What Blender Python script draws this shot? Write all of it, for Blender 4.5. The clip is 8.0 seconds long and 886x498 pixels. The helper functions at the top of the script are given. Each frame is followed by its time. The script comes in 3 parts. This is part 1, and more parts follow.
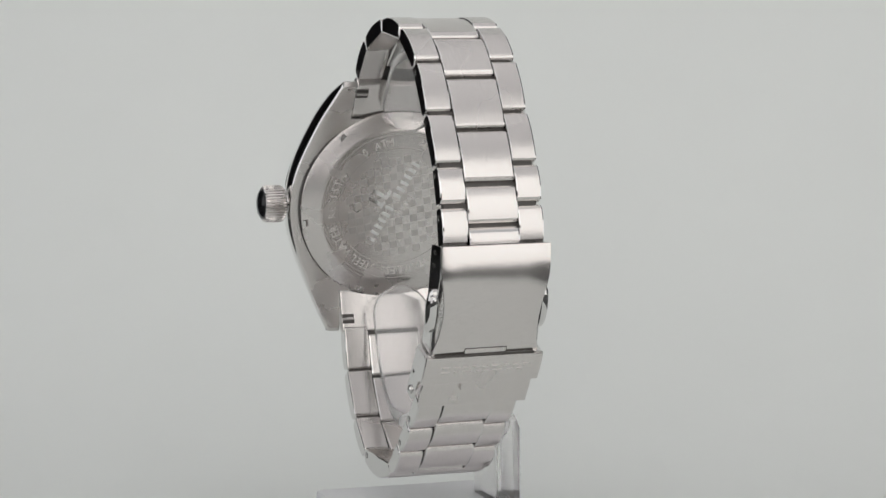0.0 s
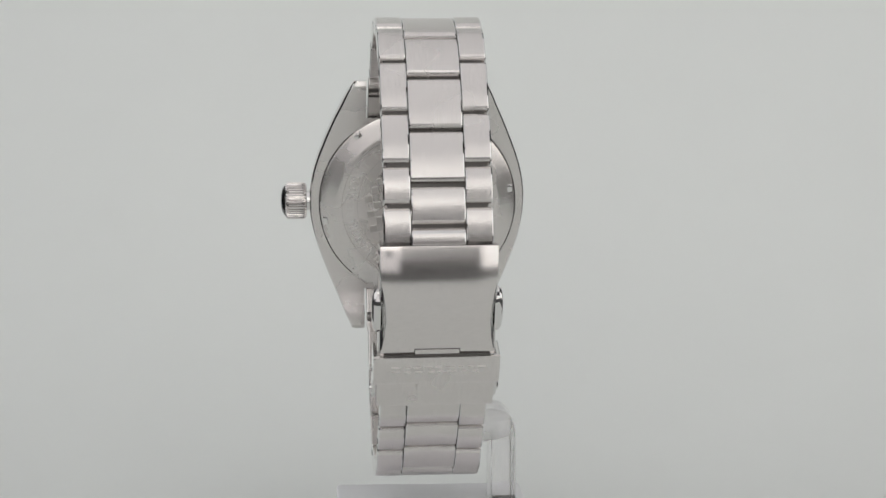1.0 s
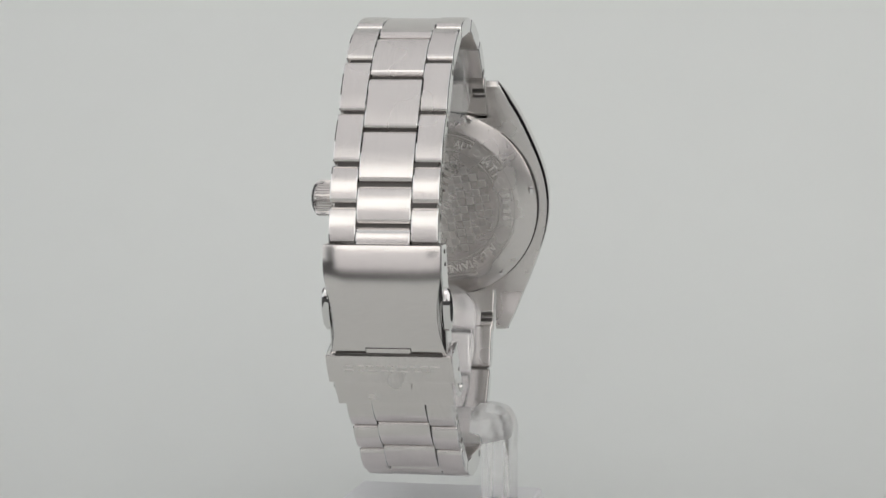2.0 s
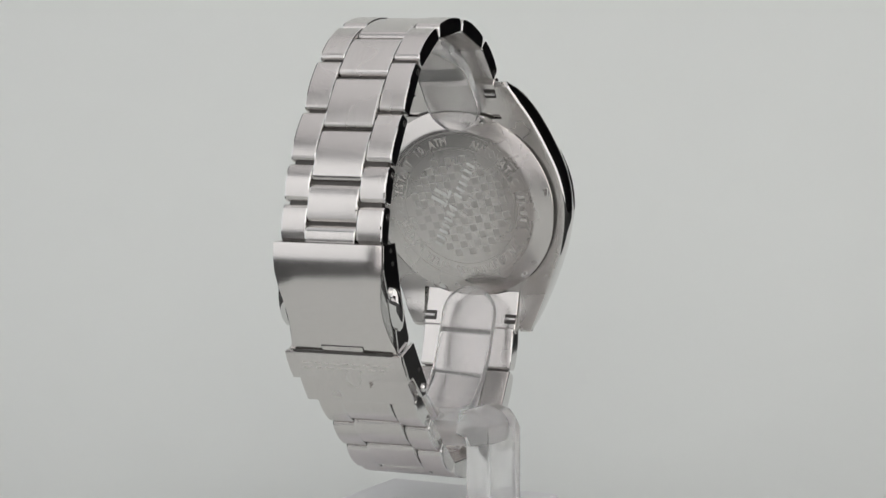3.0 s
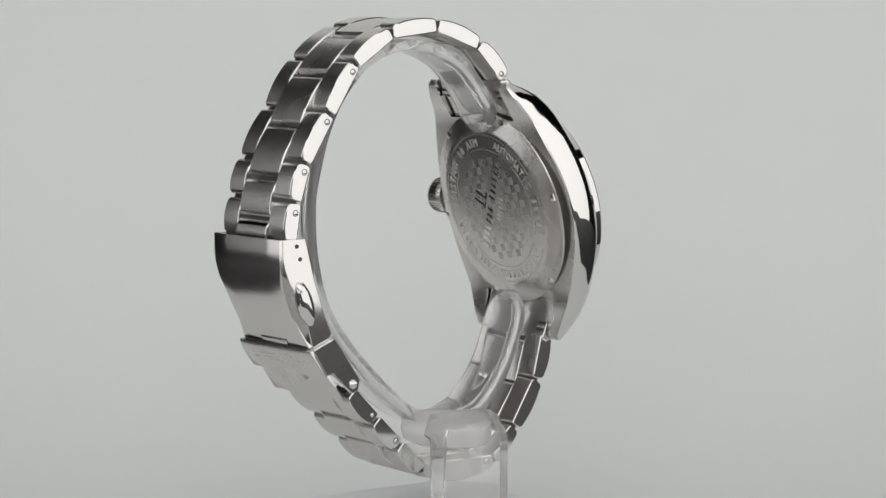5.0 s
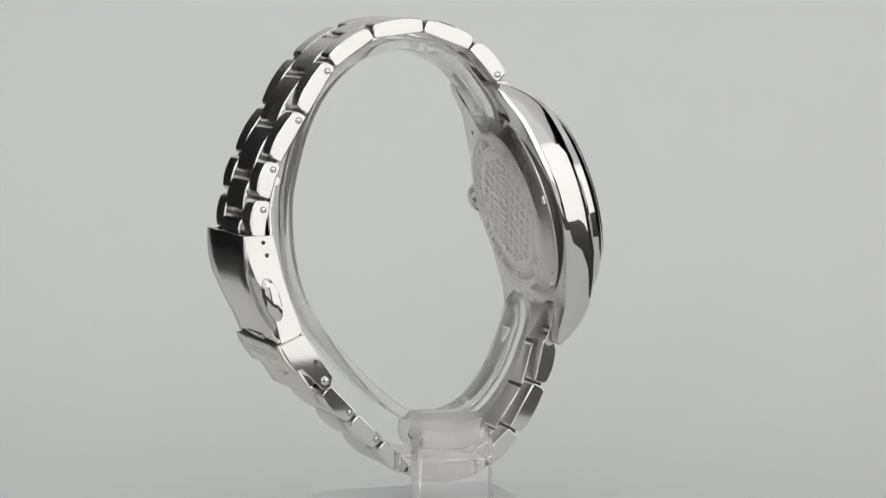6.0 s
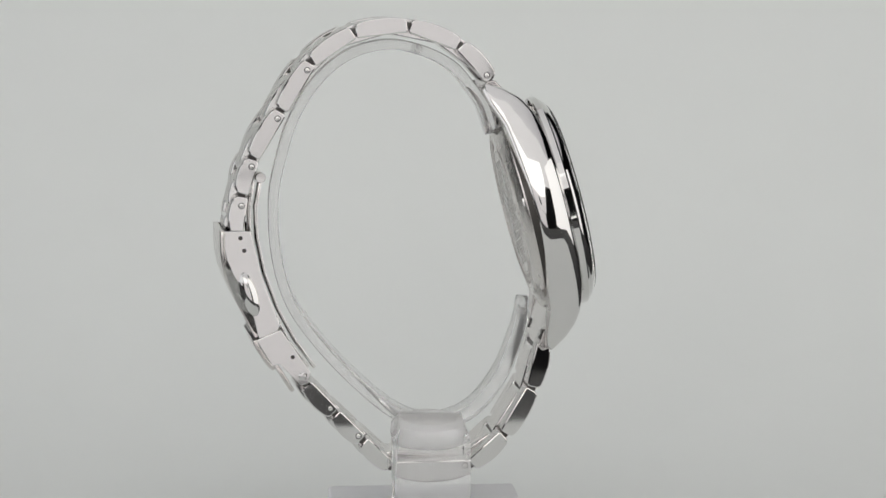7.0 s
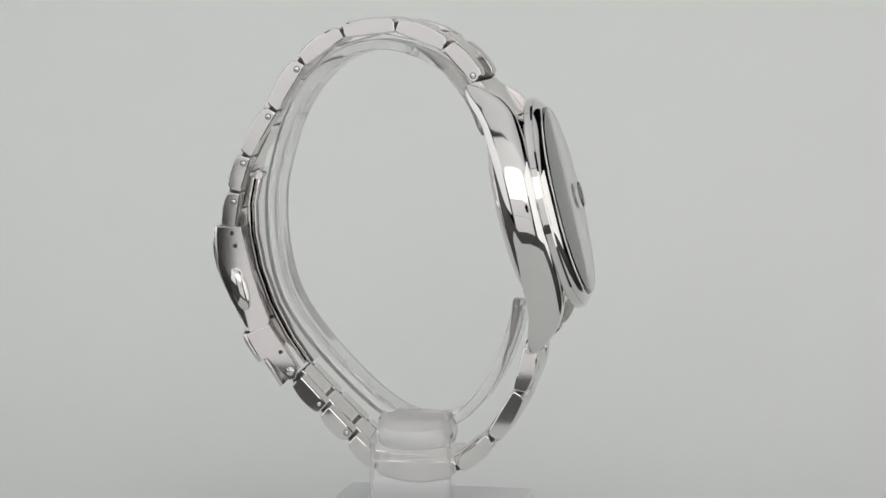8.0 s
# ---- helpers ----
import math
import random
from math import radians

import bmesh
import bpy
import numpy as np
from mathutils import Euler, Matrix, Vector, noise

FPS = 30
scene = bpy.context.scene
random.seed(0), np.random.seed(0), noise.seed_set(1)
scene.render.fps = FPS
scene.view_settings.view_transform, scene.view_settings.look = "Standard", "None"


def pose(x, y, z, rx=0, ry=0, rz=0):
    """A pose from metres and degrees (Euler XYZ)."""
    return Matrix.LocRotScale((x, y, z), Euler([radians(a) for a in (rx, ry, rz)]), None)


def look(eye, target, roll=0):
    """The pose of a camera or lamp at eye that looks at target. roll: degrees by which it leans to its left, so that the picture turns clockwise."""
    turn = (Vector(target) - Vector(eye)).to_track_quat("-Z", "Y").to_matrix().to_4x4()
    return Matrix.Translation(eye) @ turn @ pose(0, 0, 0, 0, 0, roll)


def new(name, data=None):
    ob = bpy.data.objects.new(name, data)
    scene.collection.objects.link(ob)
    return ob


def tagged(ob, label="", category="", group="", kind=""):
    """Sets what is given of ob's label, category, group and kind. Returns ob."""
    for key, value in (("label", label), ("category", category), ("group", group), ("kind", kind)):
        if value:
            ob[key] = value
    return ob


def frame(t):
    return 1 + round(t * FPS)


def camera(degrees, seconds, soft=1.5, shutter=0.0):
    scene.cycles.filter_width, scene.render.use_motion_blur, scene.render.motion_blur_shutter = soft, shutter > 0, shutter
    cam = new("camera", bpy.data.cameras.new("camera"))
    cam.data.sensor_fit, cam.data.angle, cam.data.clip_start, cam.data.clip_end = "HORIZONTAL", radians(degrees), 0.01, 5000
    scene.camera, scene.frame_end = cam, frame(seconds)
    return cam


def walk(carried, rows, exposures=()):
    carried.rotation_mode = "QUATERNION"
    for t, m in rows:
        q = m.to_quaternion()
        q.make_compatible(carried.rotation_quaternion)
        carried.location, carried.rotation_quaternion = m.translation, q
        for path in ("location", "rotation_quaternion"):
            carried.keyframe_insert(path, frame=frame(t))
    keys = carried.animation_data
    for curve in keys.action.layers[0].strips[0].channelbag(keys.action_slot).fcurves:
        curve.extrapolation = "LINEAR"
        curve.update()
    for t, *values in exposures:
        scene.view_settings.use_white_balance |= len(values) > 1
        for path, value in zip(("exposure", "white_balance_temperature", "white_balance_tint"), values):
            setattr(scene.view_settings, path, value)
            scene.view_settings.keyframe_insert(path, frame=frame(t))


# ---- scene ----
# All lengths of the watch and stand are in millimetres and turned into metres in part().
MM = 0.001
LIFT = 54.0          # the turning axis's zero lies this far above the table (mm)

# ---------------------------------------------------------------- camera
cam = camera(20.1, 8.0, soft=1.5)
EYE = pose(0, -0.4869, (50.55 + LIFT) * MM, 90 - 5.911, 0, -0.336) @ pose(0, 0, 0, 0, 0, -0.06)
walk(cam, [(0.0, EYE), (8.0, EYE)], exposures=[(0.0, 0.07), (8.0, 0.07)])

# the turntable turns evenly: degrees at half-second steps
TURN = [(0.5 * k, 17.65 - 14.852 * 0.5 * k) for k in range(17)]

# ---------------------------------------------------------------- world
world = bpy.data.worlds.new("studio_world")
scene.world = world
world.use_nodes = True
world.node_tree.nodes["Background"].inputs[0].default_value = (0.9, 0.95, 1.0, 1)
world.node_tree.nodes["Background"].inputs[1].default_value = 0.02


# ---------------------------------------------------------------- materials
def material(name, color, rough, metal=0.0):
    m = bpy.data.materials.new(name)
    m.use_nodes = True
    b = m.node_tree.nodes["Principled BSDF"]
    b.inputs["Base Color"].default_value = (*color, 1)
    b.inputs["Roughness"].default_value = rough
    b.inputs["Metallic"].default_value = metal
    return m, m.node_tree, b


def grained(name, color, rough, metal, scale, stretch, bump, spread=0.06, rough_spread=0.08, distance=0.00002):
    """A surface with fine grain along one axis and slow stains."""
    m, t, b = material(name, color, rough, metal)
    co = t.nodes.new("ShaderNodeTexCoord")
    mp = t.nodes.new("ShaderNodeMapping")
    mp.inputs["Scale"].default_value = stretch
    n1 = t.nodes.new("ShaderNodeTexNoise")
    n1.inputs["Scale"].default_value = scale
    n1.inputs["Detail"].default_value = 4
    n2 = t.nodes.new("ShaderNodeTexNoise")
    n2.inputs["Scale"].default_value = scale * 0.06
    n2.inputs["Detail"].default_value = 3
    t.links.new(co.outputs["Object"], mp.inputs["Vector"])
    t.links.new(mp.outputs["Vector"], n1.inputs["Vector"])
    t.links.new(co.outputs["Object"], n2.inputs["Vector"])
    mix = t.nodes.new("ShaderNodeMix")
    mix.data_type = "RGBA"
    mix.inputs[6].default_value = (*[c * (1 - spread) for c in color], 1)
    mix.inputs[7].default_value = (*[min(1, c * (1 + spread)) for c in color], 1)
    t.links.new(n1.outputs["Fac"], mix.inputs[0])
    t.links.new(mix.outputs[2], b.inputs["Base Color"])
    mr = t.nodes.new("ShaderNodeMapRange")
    mr.inputs["To Min"].default_value = max(0.0, rough - rough_spread)
    mr.inputs["To Max"].default_value = rough + rough_spread
    t.links.new(n2.outputs["Fac"], mr.inputs["Value"])
    t.links.new(mr.outputs["Result"], b.inputs["Roughness"])
    if bump:
        bp = t.nodes.new("ShaderNodeBump")
        bp.inputs["Strength"].default_value = bump
        bp.inputs["Distance"].default_value = distance
        t.links.new(n1.outputs["Fac"], bp.inputs["Height"])
        t.links.new(bp.outputs["Normal"], b.inputs["Normal"])
    return m


STEEL = (0.72, 0.69, 0.672)
BRUSHED = grained("brushed_steel", STEEL, 0.25, 1.0, 900, (8, 0.35, 0.35), 0.3, 0.1, 0.09)
SATIN = grained("satin_case_back_steel", (0.72, 0.69, 0.67), 0.27, 1.0, 2500, (1, 1, 1), 0.12, 0.05, 0.03)
CLASP_STEEL = grained("finely_brushed_steel", STEEL, 0.2, 1.0, 900, (0.5, 6, 6), 0.2, 0.08, 0.04)
POLISHED = grained("polished_steel", (0.74, 0.73, 0.72), 0.05, 1.0, 300, (1, 1, 1), 0.0, 0.02, 0.02)
# steel darkened to stand for the shade in gaps and holes
DARK = grained("recess_shade_steel", (0.10, 0.095, 0.09), 0.45, 1.0, 600, (1, 1, 1), 0.0)
ETCHED = grained("etched_steel", (0.63, 0.605, 0.585), 0.35, 1.0, 3000, (1, 1, 1), 0.2)
LETTER = grained("frosted_letter_steel", (0.78, 0.76, 0.74), 0.6, 1.0, 3000, (1, 1, 1), 0.1)
BLACK = grained("black_gloss_enamel", (0.012, 0.012, 0.013), 0.12, 0.0, 400, (1, 1, 1), 0.0)
# dial's own colour is unknown; white puts in the crystal's glancing reflection
DIAL = grained("reflection_white_dial", (0.82, 0.82, 0.81), 0.4, 0.0, 1200, (1, 1, 1), 0.1)


def clear(name, color, rough, ior, through_part=1.0, gloss=0.5):
    m, t, b = material(name, color, rough)
    b.inputs["Transmission Weight"].default_value = through_part
    b.inputs["IOR"].default_value = ior
    b.inputs["Specular IOR Level"].default_value = gloss
    return m


ACRYLIC = clear("clear_acrylic", (0.99, 0.985, 0.985), 0.05, 1.24, 0.86)
HAZY = clear("hazy_acrylic", (0.99, 0.985, 0.985), 0.45, 1.10, 0.85, 0.1)
FROSTED = clear("frosted_acrylic", (0.93, 0.93, 0.96), 0.35, 1.45, 0.15)
CRYSTAL = clear("watch_crystal", (1, 1, 1), 0.0, 1.5)
PAPER = grained("backdrop_paper", (0.762, 0.785, 0.765), 0.75, 0.0, 60, (1, 1, 1), 0.0, 0.01, 0.05)
WALL = grained("dark_studio_wall", (0.08, 0.077, 0.08), 0.8, 0.0, 8, (1, 1, 1), 0.0, 0.2, 0.1)
CLOTH = grained("black_cloth", (0.02, 0.02, 0.02), 0.8, 0.0, 200, (1, 1, 1), 0.0, 0.2, 0.1)


def glow(name, color, strength):
    m, t, b = material(name, (0.8, 0.8, 0.8), 0.6)
    b.inputs["Emission Color"].default_value = (*color, 1)
    b.inputs["Emission Strength"].default_value = strength
    return m


GLOW_SIDE = glow("softbox_diffuser_side", (0.97, 0.985, 1.0), 0.66)
GLOW_RIGHT = glow("softbox_diffuser_cool", (1.0, 0.98, 0.95), 1.0)
# added glow of the front panel, stronger in its upper part
GLOW_FRONT = glow("front_panel_glow", (1.0, 0.965, 0.965), 0.55)
GLOW_UPPER = glow("front_panel_glow_upper", (1.0, 0.985, 0.95), 1.35)
GLOW_HIGH = glow("softbox_diffuser_high", (1.0, 0.98, 0.97), 0.62)
GLOW_TOP = glow("softbox_diffuser_top", (1.0, 0.985, 1.0), 0.46)


# ---------------------------------------------------------------- mesh helpers
def thing(name, label, category, group=""):
    return tagged(new(name), label, category, group)


def part(name, bm, mats, parent=None, label="", smooth=30, scale=MM):
    """Links a bmesh (in millimetres) as one mesh object under its thing or part."""
    bmesh.ops.recalc_face_normals(bm, faces=bm.faces)
    bm.transform(Matrix.Scale(scale, 4))
    me = bpy.data.meshes.new(name)
    bm.to_mesh(me)
    bm.free()
    for m in mats if isinstance(mats, (list, tuple)) else [mats]:
        me.materials.append(m)
    if smooth:
        for p in me.polygons:
            p.use_smooth = True
        me.set_sharp_from_angle(angle=radians(smooth))
    ob = new(name, me)
    if parent:
        ob.parent = parent
    if label:
        tagged(ob, label)
    return ob


def prism(profile, x0, x1, m=None, bevel=0.0, segs=2):
    """A polygon of (along, out) pairs drawn out from x0 to x1."""
    bm = bmesh.new()
    a = [bm.verts.new((x0, u, n)) for u, n in profile]
    b = [bm.verts.new((x1, u, n)) for u, n in profile]
    k = len(profile)
    bm.faces.new(a)
    bm.faces.new(b[::-1])
    for i in range(k):
        bm.faces.new((a[i], b[i], b[(i + 1) % k], a[(i + 1) % k]))
    bmesh.ops.recalc_face_normals(bm, faces=bm.faces)
    if bevel:
        sharp = [e for e in bm.edges if e.calc_face_angle(0) > 0.5]
        bmesh.ops.bevel(bm, geom=sharp, offset=bevel, segments=segs, affect="EDGES", profile=0.5, clamp_overlap=True)
    if m:
        bm.transform(m)
    return bm


def join(*bms):
    out = bmesh.new()
    for b in bms:
        me = bpy.data.meshes.new("tmp")
        b.to_mesh(me)
        b.free()
        out.from_mesh(me)
        bpy.data.meshes.remove(me)
    return out


def lathe(rings, segs=64, m=None):
    """A turned body about local z from (radius, height) rings; the ends are closed."""
    bm = bmesh.new()
    loops = []
    for r, h in rings:
        loops.append([bm.verts.new((r * math.cos(6.2831853 * i / segs), r * math.sin(6.2831853 * i / segs), h)) for i in range(segs)])
    for a, b in zip(loops, loops[1:]):
        for i in range(segs):
            bm.faces.new((a[i], a[(i + 1) % segs], b[(i + 1) % segs], b[i]))
    bm.faces.new(loops[0][::-1])
    bm.faces.new(loops[-1])
    if m:
        bm.transform(m)
    return bm


def tube_ring(rings, segs=96, m=None):
    """A turned ring: the closed section (radius, height) swept round local z."""
    bm = bmesh.new()
    loops = [[bm.verts.new((r * math.cos(6.2831853 * i / segs), r * math.sin(6.2831853 * i / segs), h)) for i in range(segs)] for r, h in rings]
    for j in range(len(loops)):
        a, b = loops[j], loops[(j + 1) % len(loops)]
        for i in range(segs):
            bm.faces.new((a[i], a[(i + 1) % segs], b[(i + 1) % segs], b[i]))
    if m:
        bm.transform(m)
    return bm


def box(x0, x1, y0, y1, z0, z1, bevel=0.0, m=None):
    return prism([(y0, z0), (y1, z0), (y1, z1), (y0, z1)], x0, x1, m, bevel)


def by_normal(bm, axis, limit, index):
    """Gives faces that look along axis (either way) the material index."""
    bmesh.ops.recalc_face_normals(bm, faces=bm.faces)
    for f in bm.faces:
        f.normal_update()
        if abs(f.normal.dot(axis)) > limit:
            f.material_index = index
    return bm


def side_frame(p, u, n):
    """Local (x, along, out) to the watch: p, u, n are (y, z) pairs."""
    return Matrix(((1, 0, 0, 0), (0, u[0], n[0], p[0]), (0, u[1], n[1], p[1]), (0, 0, 0, 1)))


# ---------------------------------------------------------------- the studio
def studio():
    def slab(name, x0, x1, y0, y1, z0, z1, mat):
        return tagged(part(name, box(x0, x1, y0, y1, z0, z1), mat, smooth=0, scale=1.0), kind="structure")
    slab("floor", -1.8, 1.8, -1.8, 1.8, -0.86, -0.80, WALL)
    slab("wall_north", -1.8, 1.8, 1.8, 1.86, -0.80, 1.6, WALL)
    slab("wall_south", -1.8, 1.8, -1.86, -1.8, -0.80, 1.6, WALL)
    slab("wall_east", 1.8, 1.86, -1.8, 1.8, -0.80, 1.6, WALL)
    slab("wall_west", -1.86, -1.8, -1.8, 1.8, -0.80, 1.6, WALL)
    slab("ceiling", -1.8, 1.8, -1.8, 1.8, 1.6, 1.66, WALL)

    # table under the sweep
    table = thing("studio_table", "black studio table under the paper sweep", "table")
    part("tabletop", box(-0.36, 0.36, -0.245, 0.45, -0.04, -0.006, 0.004), CLOTH, table, scale=1.0)
    for sx in (-0.32, 0.32):
        for sy in (-0.21, 0.41):
            part("leg", box(sx - 0.02, sx + 0.02, sy - 0.02, sy + 0.02, -0.8, -0.04, 0.002), CLOTH, table, scale=1.0)

    # paper sweep: flat on the table, curving up behind
    line = [(-0.148, -0.0035), (0.03, -0.0035)]
    for k in range(1, 31):
        a = math.pi / 2 * k / 30
        line.append((0.03 + 0.20 * math.sin(a), -0.0035 + 0.20 * (1 - math.cos(a))))
    line.append((0.23, 0.42))
    back_line = [(y + 0.0005 + 0.0012 * min(1.0, max(0.0, z * 3)), z - 0.0012) for y, z in line]
    bm = prism(line + back_line[::-1], -0.14, 0.14)
    for v in bm.verts:                          # the sheet is cut narrower towards its front
        v.co.x *= 0.83 + 0.14 * min(1.0, max(0.0, (v.co.y - 0.05) / 0.18))
    sweep = part("backdrop", bm, PAPER, scale=1.0)
    tagged(sweep, "plain pale grey seamless paper sweep", "backdrop", kind="structure")

    def softbox(label, centre, target, w, h, mat, post):
        sb = thing("softbox", label, "softbox")
        m = look(centre, target)
        sb.matrix_basis = m
        part("diffuser", box(-w / 2, w / 2, -h / 2, h / 2, -0.004, 0.0), mat, sb, "glowing white diffuser cloth", smooth=0, scale=1.0)
        bm = bmesh.new()
        a = [bm.verts.new((sx * w / 2, sy * h / 2, -0.002)) for sx, sy in ((-1, -1), (1, -1), (1, 1), (-1, 1))]
        b = [bm.verts.new((sx * 0.07, sy * 0.07, 0.22)) for sx, sy in ((-1, -1), (1, -1), (1, 1), (-1, 1))]
        for i in range(4):
            bm.faces.new((a[i], a[(i + 1) % 4], b[(i + 1) % 4], b[i]))
        bm.faces.new(b)
        bmesh.ops.solidify(bm, geom=bm.faces, thickness=-0.003)
        part("hood", bm, CLOTH, sb, "black cloth hood", smooth=0, scale=1.0)
        p = m @ Vector((0, 0, 0.2))
        z0, z1 = (-0.8, p.z) if post < 0 else (p.z, 1.6)
        pole = part("pole", lathe([(0.012, z0), (0.012, z1)], 24, Matrix.Translation((p.x, p.y, 0))), CLOTH, sb, "black support pole", scale=1.0)
        pole.matrix_parent_inverse = m.inverted()
    softbox("large white softbox beside the table", (0.504, -0.323, 0.20), (0.024, 0.032, 0.18), 0.82, 0.60, GLOW_RIGHT, -1)
    softbox("large white softbox beside the table", (-0.576, -0.205, 0.25), (0.0, 0.05, 0.22), 0.82, 0.52, GLOW_SIDE, -1)
    softbox("large white softbox hung over the table", (0.06, -0.12, 0.84), (0.06, -0.10, 0.0), 1.5, 1.3, GLOW_TOP, 1)
    softbox("wide white softbox hung high before the table", (0.10, -0.86, 0.60), (0.0, 0.0, 0.10), 1.5, 0.50, GLOW_HIGH, 1)

    # unseen front panel with the lens port, behind the viewpoint; glow added for reflections
    card = thing("front_light", "white front panel with added glow and a dark round lens port", "light panel")
    part("diffuser", box(-0.275, 0.090, -0.535, -0.530, -0.11, 0.030, 0.001), GLOW_FRONT, card, "glowing white diffuser", scale=1.0)
    part("diffuser", box(-0.275, 0.118, -0.535, -0.530, 0.032, 0.160, 0.001), GLOW_FRONT, card, "glowing white diffuser", scale=1.0)
    part("diffuser", box(-0.275, 0.118, -0.535, -0.530, 0.162, 0.42, 0.001), GLOW_UPPER, card, "brighter glowing white diffuser", scale=1.0)
    part("lens_port", lathe([(0.034, 0), (0.034, 0.006), (0.030, 0.008)], 48,
                            Matrix.Translation((0, -0.530, 0.11)) @ pose(0, 0, 0, -90)), BLACK, card, "black lens port", scale=1.0)


studio()

# ---------------------------------------------------------------- the watch
# Side nodes of the bracelet, (y, z): joints between links at mid thickness.
UPPER = [(12.0, 33.5), (5.9, 40.2), (-4.15, 43.9), (-14.8, 42.7), (-23.2, 37.0), (-29.0, 27.8), (-34.4, 18.8), (-36.6, 11.7), (-37.7, 4.3)]
LOWER = [(22.1, -17.4), (20.0, -26.4), (14.6, -35.4), (7.9, -41.4), (-7.9, -41.5), (-13.5, -36.2), (-19.0, -30.8), (-24.7, -24.9)]
CASE = Vector((0, 21.95, 8.5))
TILT = radians(14.2)
# local (x, V up, N to the front) to the watch
CASE_M = Matrix(((1, 0, 0, CASE.x), (0, -math.sin(TILT), math.cos(TILT), CASE.y), (0, math.cos(TILT), math.sin(TILT), CASE.z), (0, 0, 0, 1)))


def along(path, s):
    """The point at arc length s on a polyline, past its ends too."""
    for a, b in zip(path, path[1:]):
        d = math.dist(a, b)
        if s <= d or b == path[-1]:
            return (a[0] + (b[0] - a[0]) * s / d, a[1] + (b[1] - a[1]) * s / d)
        s -= d


def piece_profile(length, thick, crown):
    """Side outline of a link piece: flat inside, arched outside, rounded ends."""
    h, t = length / 2, thick / 2
    pts = [(-h + 0.5, -t), (h - 0.5, -t), (h - 0.15, -t + 0.15), (h, -t + 0.5)]
    edge = t - crown
    pts += [(h, edge - 0.75), (h - 0.1, edge - 0.36), (h - 0.36, edge - 0.05)]
    k = 6
    for i in range(k + 1):
        q = 1 - 2 * i / k
        pts.append((q * (h - 0.7), t - crown * (q * (h - 0.7) / h) ** 2))
    pts += [(-h + 0.36, edge - 0.05), (-h + 0.1, edge - 0.36), (-h, edge - 0.75), (-h, -t + 0.5), (-h + 0.15, -t + 0.15)]
    return pts


def polish_edges(bm, most):
    """Narrow bevel faces take the polished material."""
    for f in bm.faces:
        if f.calc_area() < most:
            f.material_index = 1


def place(path, s0, s1, inward):
    a, b = along(path, s0), along(path, s1)
    d = math.dist(a, b)
    u = ((b[0] - a[0]) / d, (b[1] - a[1]) / d)
    n = (-u[1], u[0])
    mid = ((a[0] + b[0]) / 2, (a[1] + b[1]) / 2)
    if n[0] * (mid[0] - inward[0]) + n[1] * (mid[1] - inward[1]) < 0:
        n = (-n[0], -n[1])
    return side_frame(mid, u, n), d


def bracelet(watch, path, holes, shift=2.7):
    s = 0.0
    for i, (a, b) in enumerate(zip(path, path[1:])):
        d = math.dist(a, b)
        m, span = place(path, s + shift + 0.26, s + d + shift - 0.26, (-6, 2))
        last = i == len(path) - 2
        if last:
            m, span = place(path, s + shift + 0.2, s + d + 0.6, (-6, 2))
        deep = 1.0 if d > 12 else 0.0           # the long link at the bottom bows outwards
        bm = prism(piece_profile(span, 3.6 + deep, 0.62 + deep), -4.95, 4.95, Matrix.Translation((0, 0, 0.5 + deep / 2)), 0.24)
        polish_edges(bm, 2.6)
        by_normal(bm, Vector((1, 0, 0)), 0.8, 1)
        bm.transform(m)
        link = part("bracelet_link", bm, [BRUSHED, POLISHED], watch, smooth=12)
        m, span = place(path, s + 0.5, s + d - 0.1, (-6, 2))
        # filler behind the pieces, with the shade of their gaps in its colour
        part("hinge_core", prism([(-span / 2 - 0.5, -0.7), (span / 2 + 0.5, -0.7), (span / 2 + 0.5, 0.6), (-span / 2 - 0.5, 0.6)], -9.2, 9.2, m, 0.1), DARK, link, "dark filler for the shade between the pieces")
        m, span = place(path, s + 0.26, s + d - 0.26, (-6, 2))
        for sx in (-1, 1):
            bm = prism(piece_profile(span, 3.3 + deep, 0.65 + deep), 5.0 * sx, 10.0 * sx, Matrix.Translation((0, 0, 0.35 + deep / 2)), 0.26)
            polish_edges(bm, 0.8)
            by_normal(bm, Vector((1, 0, 0)), 0.8, 1)
            bm.transform(m)
            part("side_piece", bm, [BRUSHED, POLISHED], link, smooth=12)
            if i in holes:
                e = holes[i] * span / 2
                c = m @ pose(9.8 * sx, e, -0.2, 0, 90 * sx, 0)
                # ring darkened for the shade in the hole round the pin
                part("pin", tube_ring([(0.62, -0.3), (0.62, 0.22), (0.56, 0.26), (0.46, 0.22), (0.4, -0.3)], 20, c), DARK, link, "dark ring for the shade round the pin end")
                part("pin_head", lathe([(0.42, -0.3), (0.42, 0.2), (0.25, 0.26)], 16, c), POLISHED, link)
        s += d


